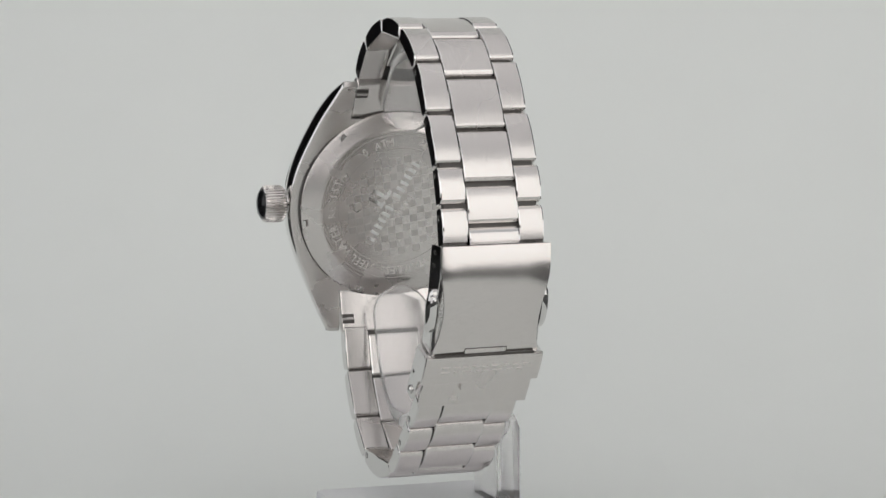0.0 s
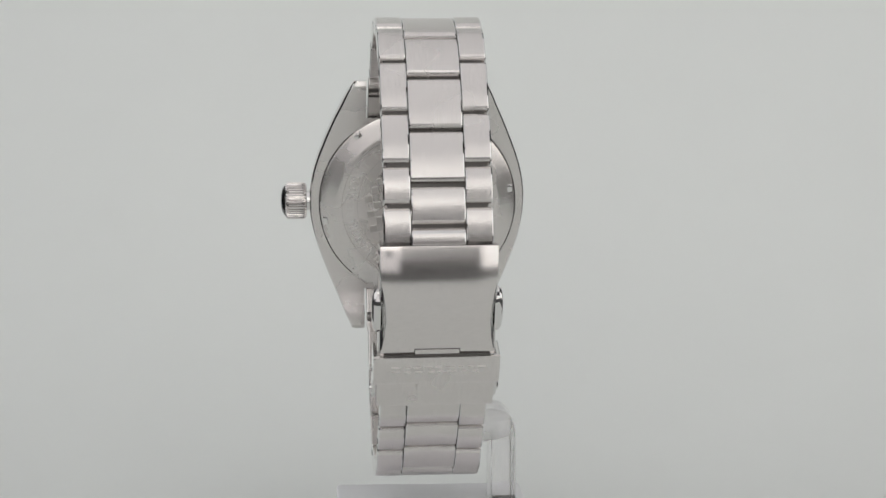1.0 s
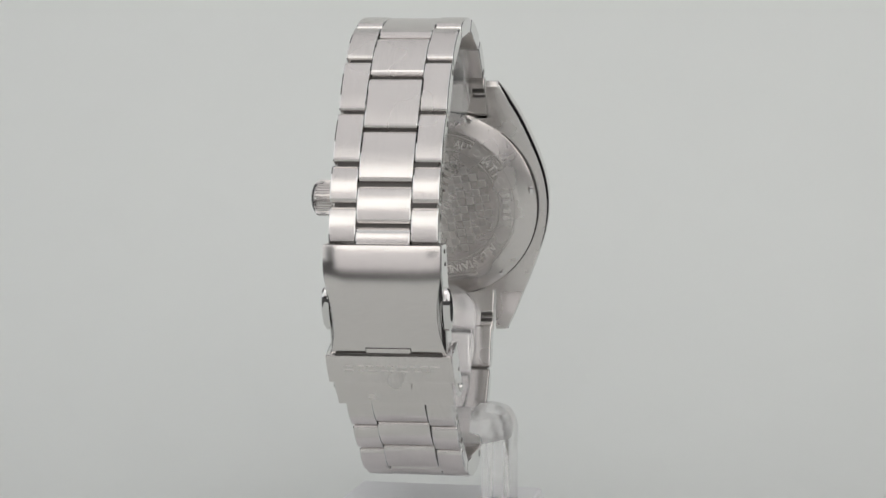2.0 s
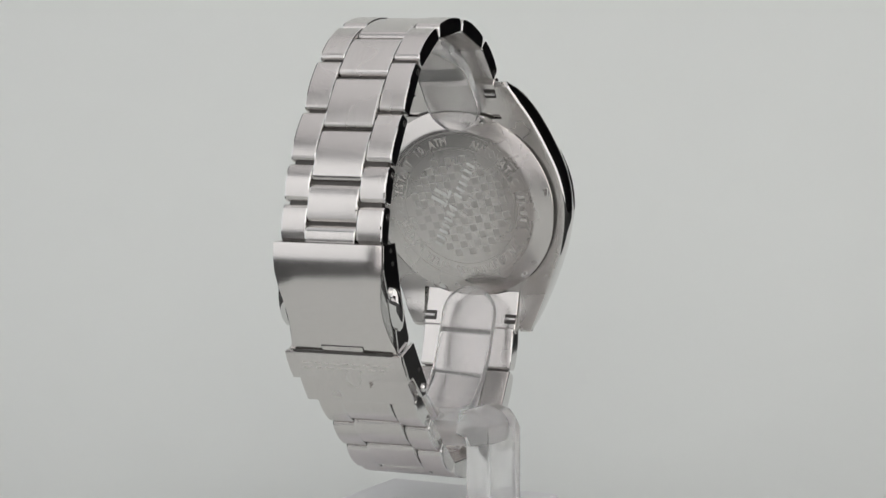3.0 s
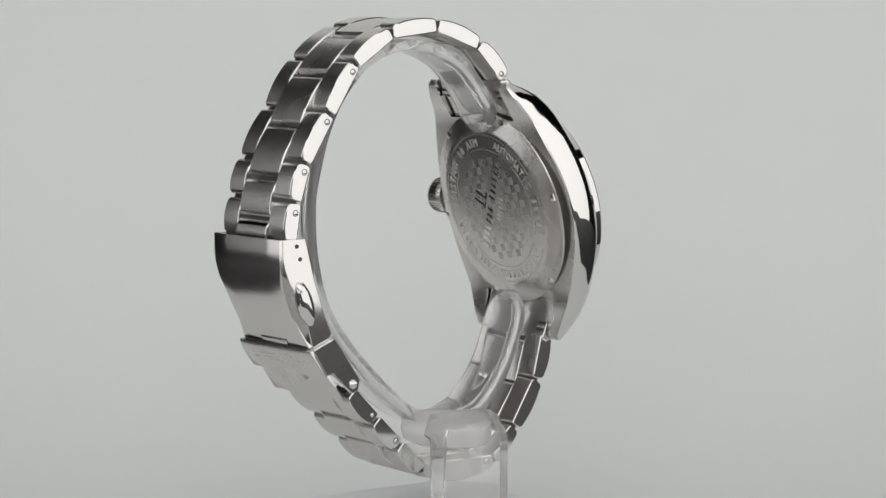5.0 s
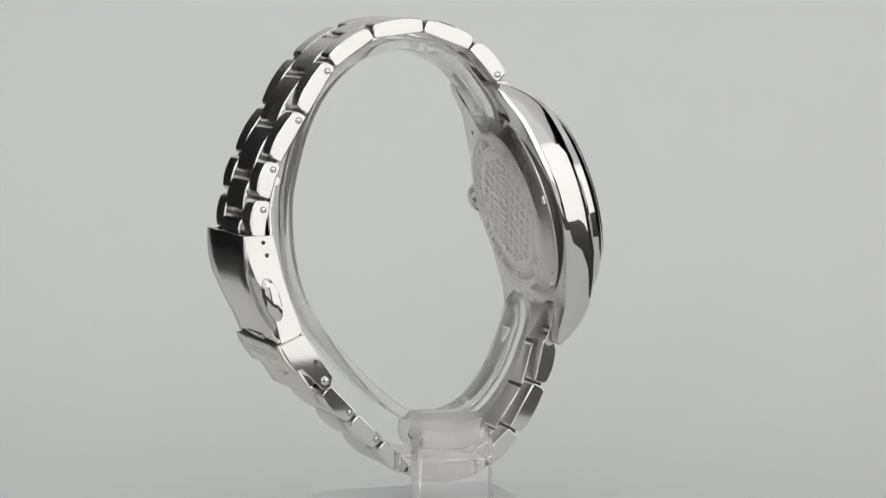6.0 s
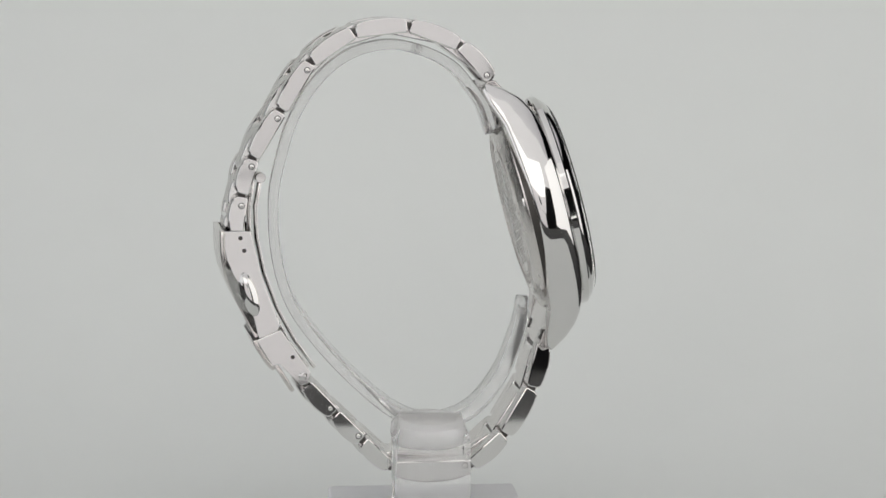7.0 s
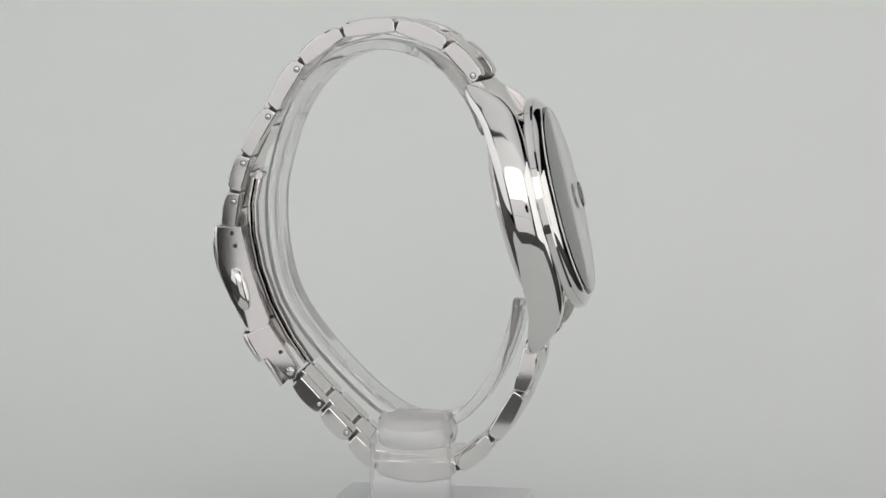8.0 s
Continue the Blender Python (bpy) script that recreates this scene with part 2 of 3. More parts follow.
def wristwatch():
    w = thing("wristwatch", "stainless steel wristwatch with link bracelet hung on a clear stand", "watch")
    bracelet(w, UPPER, {0: -0.75, 4: -0.72, 5: -0.72, 6: -0.6, 7: -0.5}, 3.7)
    bracelet(w, LOWER, {3: -0.8, 5: -0.7, 6: -0.7}, 1.7)

    # -------- case: lofted body with four lugs
    widths = [(0, 21.9), (4, 21.6), (8, 20.7), (12, 19.3), (17, 17.3), (22, 15.1), (24.2, 14.3), (25.6, 13.6), (26.6, 12.7), (30, 11.6)]
    vn = 18.2
    vs = [-26.3, -26.0, -25.4, -24.5, -23.5, -22.5, -21.5, -20, -vn] + [-16 + 2 * k for k in range(17)] + [vn, 20, 21.5, 22.5, 23.5, 24.5, 25.4, 26.0, 26.3]

    def wide(v):
        v = abs(v)
        xs, ys = zip(*widths)
        # smooth the outline a little
        return sum(np.interp(abs(v + o), xs, ys) for o in (-1.6, 0, 1.6)) / 3

    def section(v):
        nb = np.interp(abs(v), (0, 6, 11, 16, 18.5, 20, 23, 25.4, 26.3), (-2.6, -2.85, -3.3, -3.8, -4.1, -4.6, -5.7, -6.2, -5.7))
        nt = np.interp(abs(v), (0, 6, 10, 14, 18, 20.5, 22.5, 24.5, 25.7, 26.3), (3.6, 3.6, 3.5, 3.2, 2.5, 1.6, 0.3, -1.8, -3.6, -4.9))
        x = wide(v)
        hgt = nt - nb
        return [(10.65, nb), (x - 0.8, nb), (x - 0.3, nb + 0.12), (x - 0.06, nb + 0.45), (x, nb + 0.25 * hgt), (x - 0.02, nb + 0.5 * hgt),
                (x - 0.12, nb + 0.7 * hgt), (x - 0.45, nb + 0.86 * hgt), (x - 1.2, nb + 0.97 * hgt), (x - 2.0, nt), (10.65, nt)]
    bm = bmesh.new()
    for side in (1, -1):
        rows = [[bm.verts.new((side * x, v, n)) for x, n in section(v)] for v in vs]
        for r0, r1, v0, v1 in zip(rows, rows[1:], vs, vs[1:]):
            for k in range(len(r0) - 1):
                bm.faces.new((r0[k], r0[k + 1], r1[k + 1], r1[k]))
            body = max(abs(v0), abs(v1)) <= vn + 0.01
            if not body:
                bm.faces.new((r0[-1], r0[0], r1[0], r1[-1]))
            else:
                for k in (0, -1):
                    c0 = bm.verts.new((0, v0, r0[k].co.z))
                    c1 = bm.verts.new((0, v1, r1[k].co.z))
                    bm.faces.new((r0[k], r1[k], c1, c0))
        for r in (rows[0], rows[-1]):
            bm.faces.new(r)
        for v in (-vn, vn):
            s = section(v)
            q = [bm.verts.new(c) for c in ((0, v, s[0][1]), (side * 10.65, v, s[0][1]), (side * 10.65, v, s[-1][1]), (0, v, s[-1][1]))]
            bm.faces.new(q)
    bmesh.ops.remove_doubles(bm, verts=bm.verts, dist=0.001)
    bmesh.ops.recalc_face_normals(bm, faces=bm.faces)
    for f in bm.faces:
        f.normal_update()
        f.material_index = 1 if f.normal.z < -0.75 else 0
    bm.transform(CASE_M)
    case = part("case", bm, [POLISHED, SATIN], w, "polished steel case with long lugs", smooth=38)

    # bezel, black ring, crystal with date lens, dial
    part("bezel", tube_ring([(17.5, 3.2), (20.7, 3.2), (20.95, 3.5), (20.9, 4.6), (20.6, 4.9), (18.0, 4.9)], 128, CASE_M), POLISHED, case)
    part("bezel_ring", tube_ring([(18.6, 4.7), (20.4, 4.92), (20.2, 5.3), (19.4, 6.0), (18.9, 6.2), (18.65, 6.2), (18.65, 4.6)], 128, CASE_M), POLISHED, case, "polished sloping bezel ring")
    part("crystal", lathe([(18.6, 5.95), (18.6, 6.5), (18.3, 6.75), (14, 6.95), (8, 7.1), (3, 7.15)], 96, CASE_M), CRYSTAL, case, "clear domed crystal")
    part("dial", lathe([(18.5, 5.3), (18.5, 5.85)], 96, CASE_M), DIAL, case, "dial, white in place of a reflection on the crystal")
    part("date_lens", lathe([(2.6, 6.95), (2.6, 7.6), (2.2, 8.0), (1.0, 8.15)], 40, CASE_M @ pose(-10.5, 0, 0)), CRYSTAL, case, "clear date magnifier")

    # case back: turned plate with steps
    flip = CASE_M @ Matrix.Translation((0, 0, 0.3)) @ Matrix.Diagonal((1, 1, -1, 1))      # local z now looks out of the back
    back = part("case_back", lathe([(19.8, 2.0), (19.8, 4.1), (19.7, 4.3), (19.5, 4.4), (18.2, 4.83), (16.7, 5.33), (16.3, 5.48), (15.8, 5.55), (3, 5.55)], 128, flip), SATIN, case, "satin steel screw-down case back", smooth=20)
    # ring coloured dark to draw the shaded gap round the plate
    part("gasket", tube_ring([(19.7, 2.2), (19.98, 2.2), (19.98, 4.0), (19.7, 4.0)], 128, flip), DARK, back, "dark ring for the shade in the seam round the case back")
    for r in (15.3, 12.2):
        part("groove_ring", tube_ring([(r, 5.45), (r + 0.14, 5.45), (r + 0.14, 5.6), (r, 5.6)], 128, flip), ETCHED, back)
    for k in range(6):
        a = radians(10 + 60 * k)
        m = flip @ pose(18.8 * math.cos(a), 18.8 * math.sin(a), 4.63, 0, 0, math.degrees(a))
        part("key_slot", box(-0.75, 0.6, -0.75, 0.75, -0.3, 0.12, 0.04, m), POLISHED, back, "bright key notch")
    return w, case, back, flip


watch, case, back, flip = wristwatch()


# ---------------------------------------------------------------- clasp
def strip(rows, x_of, thick):
    """A bent plate: rows of ((y, z), half width) with its thickness towards the inside."""
    bm = bmesh.new()
    grid = []
    for (y, z), hw in rows:
        grid.append([bm.verts.new((x * hw, y, z)) for x in x_of])
    for a, b in zip(grid, grid[1:]):
        for k in range(len(a) - 1):
            bm.faces.new((a[k], a[k + 1], b[k + 1], b[k]))
    bmesh.ops.recalc_face_normals(bm, faces=bm.faces)
    if bm.faces[0].normal.y > 0:
        bmesh.ops.reverse_faces(bm, faces=bm.faces)
    bmesh.ops.solidify(bm, geom=bm.faces, thickness=thick)
    bmesh.ops.recalc_face_normals(bm, faces=bm.faces)
    sharp = [e for e in bm.edges if e.calc_face_angle(0) > 0.9]
    bmesh.ops.bevel(bm, geom=sharp, offset=0.16, segments=2, affect="EDGES", profile=0.5, clamp_overlap=True)
    return bm


def clasp(w):
    xs = [-1, -0.6, -0.2, 0.2, 0.6, 1]
    outer = [(-40.8, 4.9), (-40.8, 1.4), (-40.65, -0.6), (-40.15, -3.4), (-39.0, -6.4), (-37.7, -9.2), (-36.2, -11.9), (-35.0, -14.4), (-34.4, -15.7)]
    half = [10.75, 10.75, 10.65, 10.2, 9.65, 9.55, 9.75, 10.25, 10.7]
    bm = strip(list(zip(outer, half)), xs, 0.9)
    cover = part("clasp_cover", bm, CLASP_STEEL, w, "waisted brushed clasp cover", smooth=40)
    # side cheeks of the cover
    inner = [(-35.1, 4.9), (-34.4, 2.0), (-33.2, -3.0), (-31.6, -8.0), (-29.6, -13.2), (-30.6, -15.6)]
    dip = [max(0.0, 1 - abs(z + 7.4) / 8.0) for _, z in outer]
    prof = [(a[0] + 0.75 + 1.9 * t, a[1]) for a, t in zip(outer, dip)] + inner[::-1]
    for sx in (-1, 1):
        part("cheek", prism(prof, 10.0 * sx, 10.75 * sx, None, 0.12), POLISHED, cover, "polished cheek", smooth=12)
        # scooped bevel from the cover's edge down to the cheek
        bm = bmesh.new()
        rows = []
        for (y, z), hw, t in zip(outer, half, dip):
            rows.append([bm.verts.new((sx * (hw - 0.25 + (10.6 - hw + 0.25) * q), y + 0.1 + (0.75 + 1.9 * t) * (q ** 1.6), z)) for q in (0, 0.25, 0.5, 0.75, 1)])
        for a, b in zip(rows, rows[1:]):
            for k in range(4):
                bm.faces.new((a[k], a[k + 1], b[k + 1], b[k]))
        bmesh.ops.solidify(bm, geom=bm.faces, thickness=0.25)
        part("scoop", bm, POLISHED, cover, "polished scooped edge", smooth=40)
        # no holes are cut: dark discs give their shade by colour
        for y, z in ((-37.0, 3.6), (-36.3, 1.2)):
            part("pin_hole", lathe([(0.42, 0), (0.42, 0.12), (0.3, 0.14)], 16, pose(10.7 * sx, y, z, 0, 90 * sx, 0)), DARK, cover)
        # oval push button, long axis down the clasp
        u = Vector((0, 0.3, -1)).normalized()
        n = Vector((sx, 0, 0))
        bmb = lathe([(1.0, 0.0), (1.0, 0.8), (0.86, 1.25), (0.55, 1.55), (0.2, 1.65)], 40)
        rot = Matrix((Vector((0, u.z, -u.y)).normalized() * 1.0, u, n)).transposed().to_4x4()
        bmb.transform(Matrix.Translation((10.45 * sx, -35.4, -7.2)) @ rot @ Matrix.Diagonal((1.55, 4.3, 1.0, 1)))
        part("push_button", bmb, POLISHED, cover, "polished oval push button")
    m = side_frame((-34.7, -15.05), (0.42, -0.907), (-0.907, -0.42))
    # a dark plate under the tongue paints the shade of its slot
    part("tongue_slot", prism([(-0.62, -0.4), (0.95, -0.4), (0.95, 0.07), (-0.62, 0.07)], -4.22, 4.22, m, 0.05), DARK, cover, "dark plate for the shade round the tongue")
    part("tongue", prism([(-0.5, -0.3), (1.1, -0.3), (1.1, 0.2), (-0.5, 0.2)], -4.1, 4.1, m, 0.12), BRUSHED, cover, "small brushed tongue")

    # strip laid into the gap, its dark colour standing for shade
    part("seam", box(-9.9, 9.9, -34.85, -33.6, -16.08, -15.7, 0.08), DARK, cover, "dark strip for the shade in the gap above the flip lock")

    # flip lock below the cover
    lock_o = [(-34.9, -16.1), (-34.3, -17.7), (-33.0, -19.8), (-31.7, -21.5)]
    bm = strip([(p, 11.65) for p in lock_o], xs, 0.8)
    lock = part("flip_lock", bm, BRUSHED, w, "brushed flip lock with engraved marks", smooth=40)
    bm = strip([((-30.9, -21.0), 10.9), ((-29.3, -23.6), 10.9), ((-27.6, -26.2), 10.8)], xs, 0.8)
    part("lock_flap", bm, BRUSHED, lock, smooth=40)
    bm = strip([((-31.75, -21.2), 3.6), ((-30.5, -23.1), 3.5)], xs, 0.8)
    part("lock_tab", bm, BRUSHED, lock)
    cheek = [(-34.2, -16.0), (-29.5, -14.0), (-23.8, -22.3), (-24.3, -24.4), (-25.7, -24.8), (-29.9, -20.6), (-31.2, -21.0)]
    for sx in (-1, 1):
        part("cheek", prism(cheek, 10.95 * sx, 11.65 * sx, None, 0.12), POLISHED, lock, "polished cheek", smooth=12)
        part("rivet", lathe([(0.85, 0), (0.85, 0.25), (0.6, 0.5), (0.2, 0.6)], 24, pose(11.6 * sx, -25.4, -23.0, 0, 90 * sx, 0)), POLISHED, lock, "round rivet head")
        # disc painted dark in place of a shaded hole
        part("pin_hole", lathe([(0.4, 0), (0.4, 0.1), (0.3, 0.12)], 16, pose(11.6 * sx, -27.3, -19.3, 0, 90 * sx, 0)), DARK, lock)
    # engraved line of marks, too fine to read
    for row in (0, 1):
        x = -8.4
        while x < 8.2:
            ln = random.uniform(0.7, 1.8)
            m = side_frame((-34.15 + 0.62 * row, -18.05 - 0.95 * row), (0.55, -0.835), (-0.835, -0.55))
            part("engraved_mark", box(x, x + ln, -0.16, 0.16, -0.06, 0.04, 0, m), LETTER, lock, smooth=0)
            x += ln + random.uniform(0.3, 1.0)

    # folding blades inside the loop
    blade = [(-32.9, 14.2), (-33.9, 9.0), (-33.7, 3.0), (-32.3, -4.0), (-29.8, -11.0), (-26.4, -17.4), (-22.6, -22.6)]
    fold = part("folding_blade", strip([(p, 4.6) for p in blade], [-1, 0, 1], 0.7), POLISHED, w, "thin polished folding blade", smooth=40)
    blade2 = [(y - 1.3, z) for y, z in blade]
    part("under_blade", strip([(p, 4.2) for p in blade2], [-1, 0, 1], 0.7), POLISHED, fold, smooth=40)
    part("hinge", lathe([(0.9, -5.2), (1.0, -5.0), (1.0, 5.0), (0.9, 5.2)], 24, pose(0, -32.6, 14.7, 0, 90, 0)), POLISHED, fold)


clasp(watch)


def hang_askew(w):
    """The loose end of the bracelet sags round to one side; the end at the case stays true."""
    for ob in w.children_recursive:
        if ob is case or case in (ob.parent, ob.parent.parent):
            continue
        for v in ob.data.vertices:
            swing = math.tan(radians(3.6)) * min(1.0, max(0.0, (4 - v.co.y / MM) / 30))
            v.co.y += v.co.x * swing


hang_askew(watch)


# ---------------------------------------------------------------- case details
def case_details():
    # end links between the lugs, with dark blocks for the shaded spring bar slots
    for s, tip in ((1, -4.1), (-1, -6.3)):
        prof = [(18.3, -3.2), (22.5, (tip - 5.2) / 2 + 0.3), (25.6, tip - 1.3), (26.6, tip - 0.6), (26.5, tip + 1.0), (22.5, (tip + 1.3) / 2 + 0.6), (18.3, 1.0)]
        el = part("end_link", prism([(s * a, b) for a, b in prof], -10.2, 10.2, CASE_M, 0.25), BRUSHED, case, "brushed end link between the lugs", smooth=12)
        n0 = (tip - 5.2) / 2 + 0.3
        slope = math.degrees(math.atan2(tip - 1.3 - n0, 3.1)) * s
        m = CASE_M @ pose(0, s * 23.6, n0 + 1.1 / 3.1 * (tip - 1.3 - n0), slope)
        for sx in (-1, 1):
            # block stands proud, coloured as dark as the recess would look
            part("spring_bar_slot", box(sx * 8.9 - 1.2, sx * 8.9 + 1.2, -0.95, 0.95, -0.2, 0.4, 0.03, m), DARK, el, "dark block for the shade in the spring bar slot")
            part("spring_bar", lathe([(0.38, -1.1), (0.38, 1.1)], 16, m @ pose(sx * 9.0, 0, -0.1, 0, 90, 0)), POLISHED, el)

    # fluted crown on its tube
    bm = bmesh.new()
    n = 36
    loops = []
    for r, h, fl in ((3.2, 22.4, 0), (3.55, 22.7, 1), (3.75, 23.1, 1), (3.75, 26.0, 1), (3.5, 26.5, 1), (3.1, 26.7, 0)):
        loop = []
        for k in range(n * 4):
            a = 6.2831853 * k / (n * 4)
            q = r - (0.28 if k % 4 in (0, 1) else 0.0) * fl
            loop.append(bm.verts.new((-h, q * math.cos(a) - 0.5, q * math.sin(a))))
        loops.append(loop)
    for a, b in zip(loops, loops[1:]):
        for k in range(len(a)):
            bm.faces.new((a[k], a[(k + 1) % len(a)], b[(k + 1) % len(a)], b[k]))
    bm.faces.new(loops[0])
    bm.faces.new(loops[-1][::-1])
    bm.transform(CASE_M)
    crown = part("crown", bm, CLASP_STEEL, case, "fluted steel crown", smooth=25)
    part("crown_tube", lathe([(2.0, 20.8), (2.0, 22.6)], 32, CASE_M @ pose(0, -0.5, 0, 0, -90, 0)), POLISHED, crown)
    part("crown_cap", lathe([(3.0, 26.65), (2.95, 26.9), (2.3, 27.3), (1.2, 27.55), (0.4, 27.6)], 40, CASE_M @ pose(0, -0.5, 0, 0, -90, 0)), BLACK, crown, "dark glossy domed crown cap")

    # raised checker field on the back
    turn = flip @ pose(0, 0, 0, 0, 0, 10)
    verts, faces = [], []
    step = 1.6
    for i in range(-8, 9):
        for j in range(-8, 9):
            cx, cy = i * step, j * step
            if (i + j) % 2 or math.hypot(cx, cy) > 11.2:
                continue
            b = len(verts)
            h = step / 2 * 0.93
            for dx, dy, z in ((-1, -1, 5.55), (1, -1, 5.55), (1, 1, 5.55), (-1, 1, 5.55), (-0.85, -0.85, 5.61), (0.85, -0.85, 5.61), (0.85, 0.85, 5.61), (-0.85, 0.85, 5.61)):
                verts.append((cx + dx * h, cy + dy * h, z))
            faces += [(b + 4, b + 5, b + 6, b + 7)] + [(b + k, b + (k + 1) % 4, b + 4 + (k + 1) % 4, b + 4 + k) for k in range(4)]
    me = bpy.data.meshes.new("tmp")
    me.from_pydata(verts, [], faces)
    bm = bmesh.new()
    bm.from_mesh(me)
    bpy.data.meshes.remove(me)
    bm.transform(turn)
    tagged(part("checker_relief", bm, ETCHED, back, "fine etched checker relief", smooth=0), kind="stuff")

    # lettering round the rim, each letter laid on a circle
    def letters(text, start, end, r=12.95, size=2.5):
        k = len(text)
        for i, ch in enumerate(text):
            if ch == " ":
                continue
            a = radians(start + (end - start) * i / (k - 1))
            cu = bpy.data.curves.new("letter", "FONT")
            cu.body, cu.size, cu.align_x, cu.extrude = ch, size, "CENTER", 0.09
            cu.resolution_u = 2
            ob = bpy.data.objects.new("tmp", cu)
            me = bpy.data.meshes.new_from_object(ob)
            bpy.data.objects.remove(ob)
            bm = bmesh.new()
            bm.from_mesh(me)
            bpy.data.meshes.remove(me)
            bm.transform(flip @ pose(r * math.cos(a), r * math.sin(a), 5.56, 0, 0, math.degrees(a) - 90) @ Matrix.Diagonal((0.82, 0.95, 1, 1)))
            part("letter", bm, LETTER, back, smooth=0)
    letters("WATER RESISTANT 10 ATM", 222, 100)
    letters("AUTOMATIC", 72, 24)
    letters("ALL STAINLESS STEEL", -40, -128)

    def bar(x0, x1, y0, y1, m, mat=LETTER):
        part("engraved_bar", box(x0, x1, y0, y1, 5.5, 5.66, 0.02, m), mat, back, smooth=0)
    # unlettered marks: a short one at the rim, and the maker's lines over the middle
    for a in (10, 4, -4, -10):
        bar(13.1, 14.5, -0.3, 0.3, flip @ pose(0, 0, 0, 0, 0, a))
    mid = flip @ pose(0, 0, 0, 0, 0, 62)
    x = -10.2
    for k in range(14):
        if k != 7:
            bar(x, x + 0.66, 0.3, 2.2, mid, POLISHED)
        x += 1.47
    for k in range(6):
        bar(-2.0 + k * 0.95, -1.6 + k * 0.95, -1.9, -0.8, mid)
    for q in ((-1.6, -0.8, 3.2, 6.4), (-1.9, -0.3, 2.7, 3.2), (0.2, 1.0, 3.4, 6.4), (0.2, 2.2, 2.7, 3.4)):
        bar(*q, mid, POLISHED)


case_details()


# ---------------------------------------------------------------- the stand
def sweep_band(points, half, thick, segs_round=6):
    """A bent band through (y, z) points, its ends rounded off in plan."""
    pts = []
    n = len(points)
    for i in range(n - 1):                      # smooth the line by Catmull-Rom
        p0, p1, p2, p3 = points[max(i - 1, 0)], points[i], points[i + 1], points[min(i + 2, n - 1)]
        for k in range(5):
            t = k / 5
            pts.append(tuple(0.5 * (2 * p1[c] + (p2[c] - p0[c]) * t + (2 * p0[c] - 5 * p1[c] + 4 * p2[c] - p3[c]) * t * t
                                    + (3 * p1[c] - p0[c] - 3 * p2[c] + p3[c]) * t ** 3) for c in (0, 1)))
    pts.append(points[-1])
    length = [0.0]
    for a, b in zip(pts, pts[1:]):
        length.append(length[-1] + math.dist(a, b))
    total = length[-1]
    bm = bmesh.new()
    rows = []
    for i, p in enumerate(pts):
        a, b = pts[max(i - 1, 0)], pts[min(i + 1, len(pts) - 1)]
        d = math.dist(a, b)
        nn = (-(b[1] - a[1]) / d, (b[0] - a[0]) / d)
        e = min(length[i], total - length[i])
        hw = half * math.sqrt(max(0.06, 1 - max(0, 1 - e / half) ** 2))
        t = thick / 2
        r = 0.35
        sec = [(-hw, -t + r), (-hw + r, -t), (hw - r, -t), (hw, -t + r), (hw, t - r), (hw - r, t), (-hw + r, t), (-hw, t - r)]
        rows.append([bm.verts.new((x, p[0] + nn[0] * q, p[1] + nn[1] * q)) for x, q in sec])
    for a, b in zip(rows, rows[1:]):
        for k in range(8):
            bm.faces.new((a[k], a[(k + 1) % 8], b[(k + 1) % 8], b[k]))
    bm.faces.new(rows[0])
    bm.faces.new(rows[-1][::-1])
    return bm


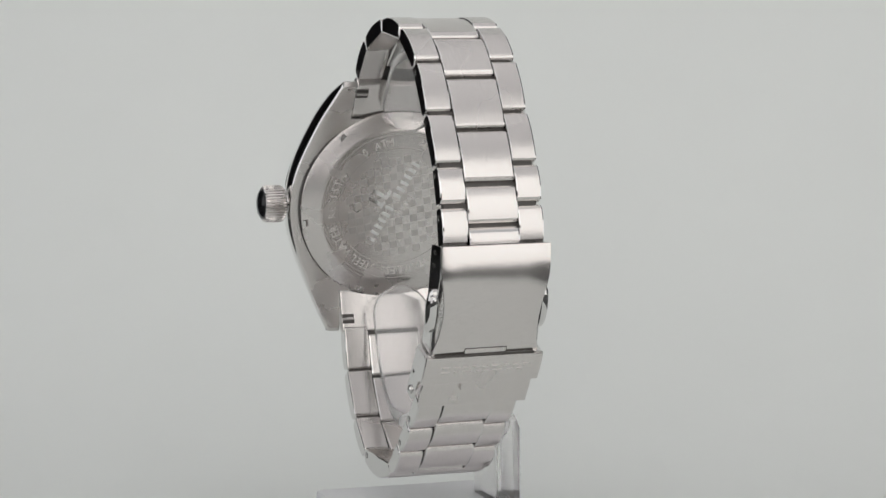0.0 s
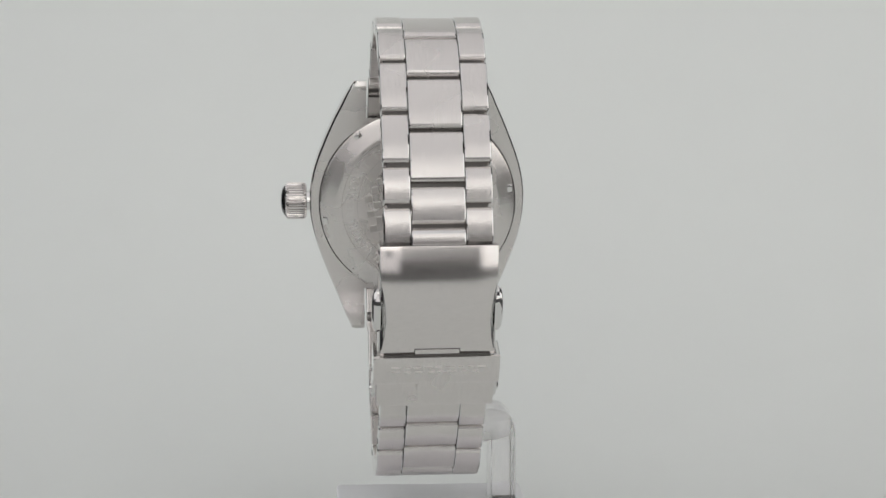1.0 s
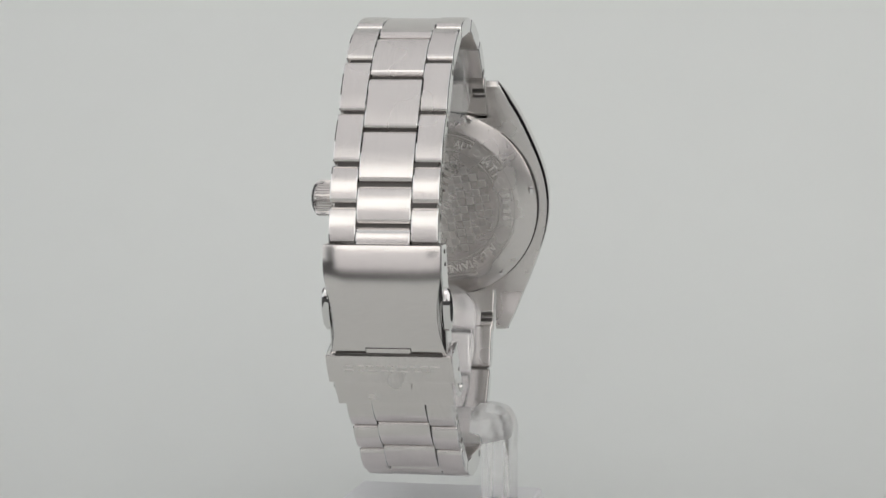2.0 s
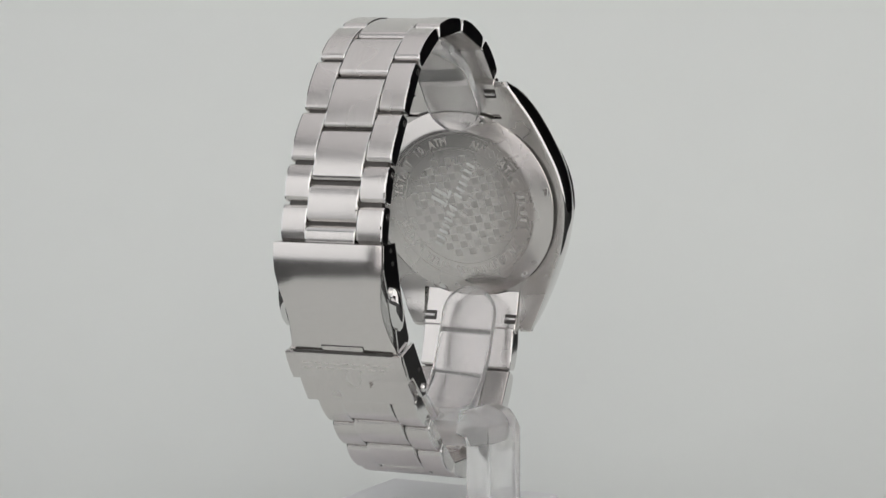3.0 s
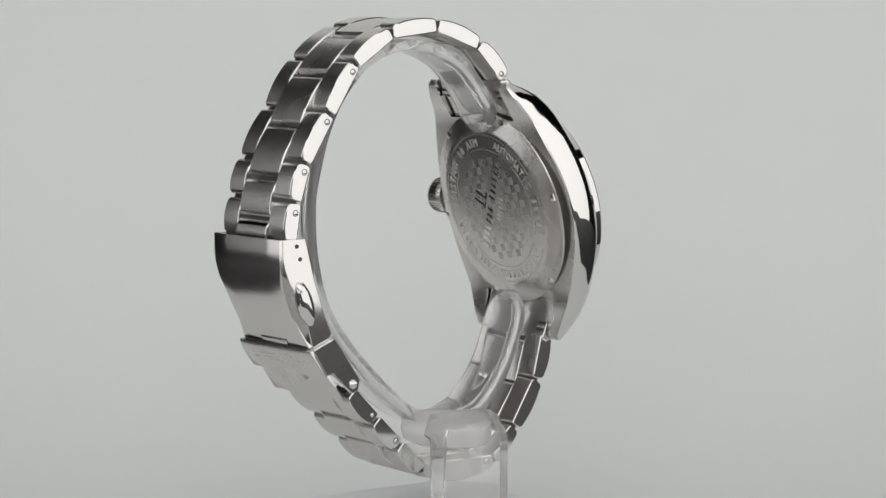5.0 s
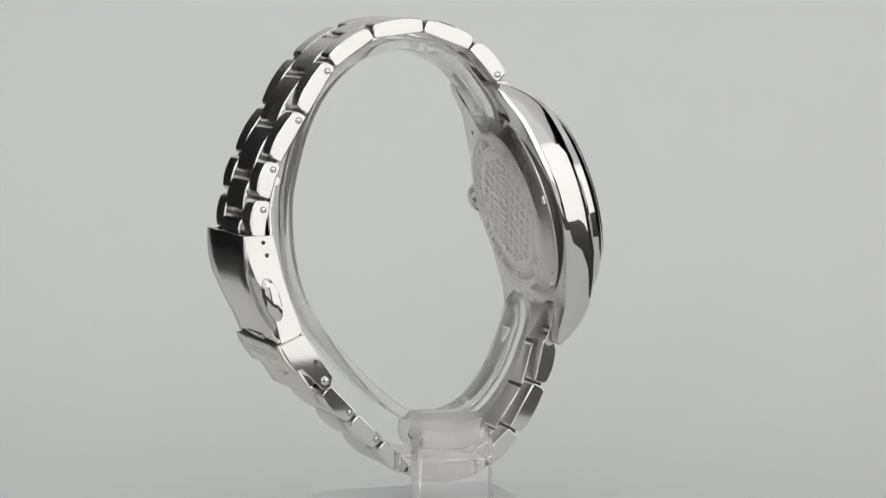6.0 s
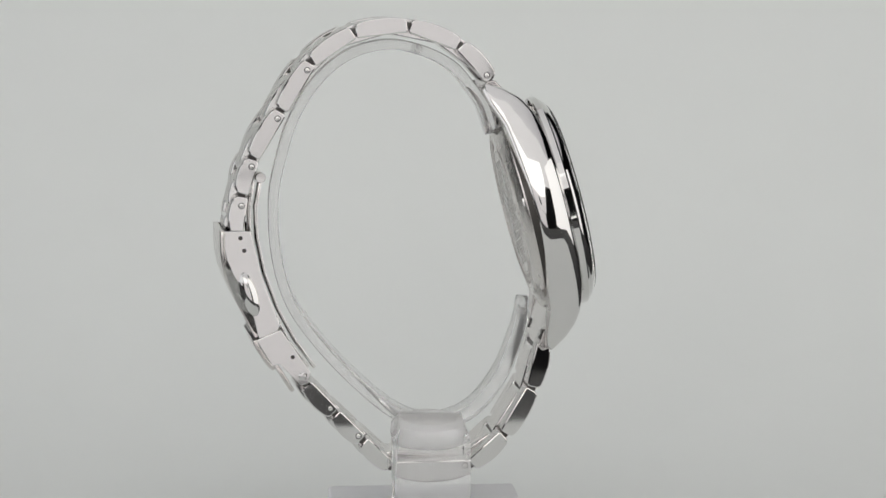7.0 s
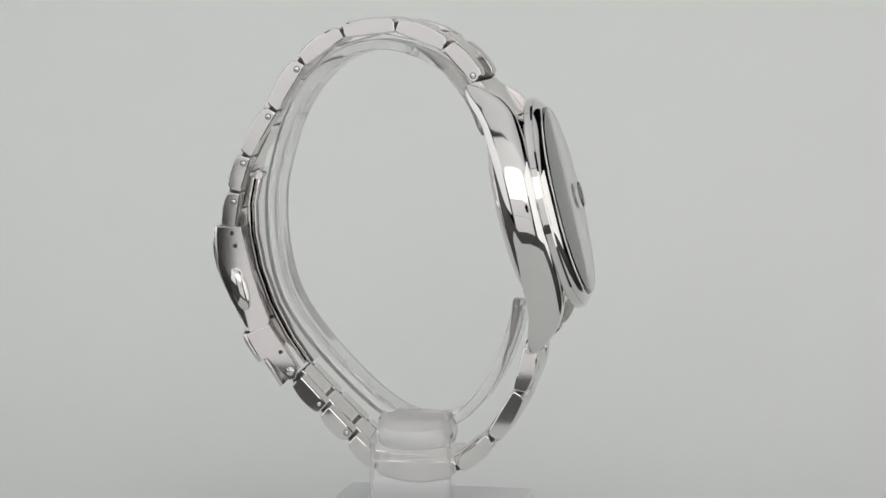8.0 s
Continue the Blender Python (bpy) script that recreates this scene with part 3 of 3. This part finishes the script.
def display_stand():
    st = thing("display_stand", "clear acrylic watch stand with a cuff and upright", "stand")
    cuff = [(12.6, 22.8), (11.2, 27.6), (8.6, 31.7), (4.5, 36.3), (-1.8, 39.3), (-8.2, 40.2), (-15.4, 38.2), (-21.7, 32.8), (-26.0, 25.6), (-28.6, 17.2),
            (-29.8, 10.0), (-29.3, 0.0), (-26.6, -9.6), (-20.5, -18.4), (-12.2, -27.0), (-5.6, -32.0), (0.0, -33.8), (5.0, -33.2), (9.6, -30.6),
            (14.2, -24.8), (17.0, -18.5), (18.6, -13.3), (18.9, -9.2)]
    part("cuff", sweep_band(cuff, 5.8, 2.1), ACRYLIC, st, "clear acrylic open cuff", smooth=50)
    # round seat under the cuff that leads over to the upright
    part("seat", lathe([(8.2, -37.4), (10.2, -36.8), (10.8, -35.2), (10.6, -33.4), (9.6, -32.3), (6.0, -31.6), (3.0, -31.3)], 64, pose(5.5, 0, 0) @ Matrix.Diagonal((1, 0.68, 1, 1))), HAZY, st, "hazy rounded seat")
    # upright: bends from the seat down to the foot
    prof = [(11.9, -50.2), (16.6, -50.2), (16.6, -35.0), (16.1, -32.7), (14.8, -31.2), (12.4, -30.6), (9.5, -30.6), (9.5, -34.6), (11.4, -35.2), (11.9, -36.6)]
    bm = bmesh.new()
    rows = []
    for y, grow in ((-7.5, 0.35), (-7.1, 0.0), (7.1, 0.0), (7.5, 0.35)):
        cx = sum(p[0] for p in prof) / len(prof)
        rows.append([bm.verts.new((x + (cx - x) * grow * 0.2, y * (0.82 if z > -34 else 1.0), z)) for x, z in prof])
    k = len(prof)
    for a, b in zip(rows, rows[1:]):
        for i in range(k):
            bm.faces.new((a[i], a[(i + 1) % k], b[(i + 1) % k], b[i]))
    bm.faces.new(rows[0])
    bm.faces.new(rows[-1][::-1])
    part("upright", bm, ACRYLIC, st, "clear acrylic upright", smooth=35)
    part("foot", box(-18, 19.5, -19, 19, -53.2, -50.2, 0.6), FROSTED, st, "frosted acrylic foot plate")
    for sx in (-1, 1):
        part("peg", lathe([(0.85, 0), (0.85, 0.5), (0.6, 0.7)], 24, pose(5.6 * sx, -1.8, 39.3, 0, 90 * sx, 0)), ACRYLIC, st, "small round peg end")
    return st


stand = display_stand()


def turntable():
    tt = thing("turntable", "white round turntable plate under the stand", "turntable")
    part("plate", lathe([(23, -57.2), (23.5, -57.0), (23.5, -53.6), (23, -53.2), (3, -53.2)], 96), PAPER, tt)
    return tt


table_plate = turntable()


# ---------------------------------------------------------------- what turns
def drift(t):
    """The plate runs slightly out of true towards the end (mm)."""
    k = min(1.0, max(0.0, (t - 5.5) / 2.5))
    return -0.75 * k * k * (3 - 2 * k)


def motions():
    hang = {watch: pose(-0.9 * MM, 0, 0, 0, 0, 1.3)}        # the watch hangs a little askew on the stand
    for ob in (watch, stand, table_plate):
        walk(ob, [(t, pose(drift(t) * MM, 0, LIFT * MM, 0, 0, a) @ hang.get(ob, Matrix())) for t, a in TURN])


motions()
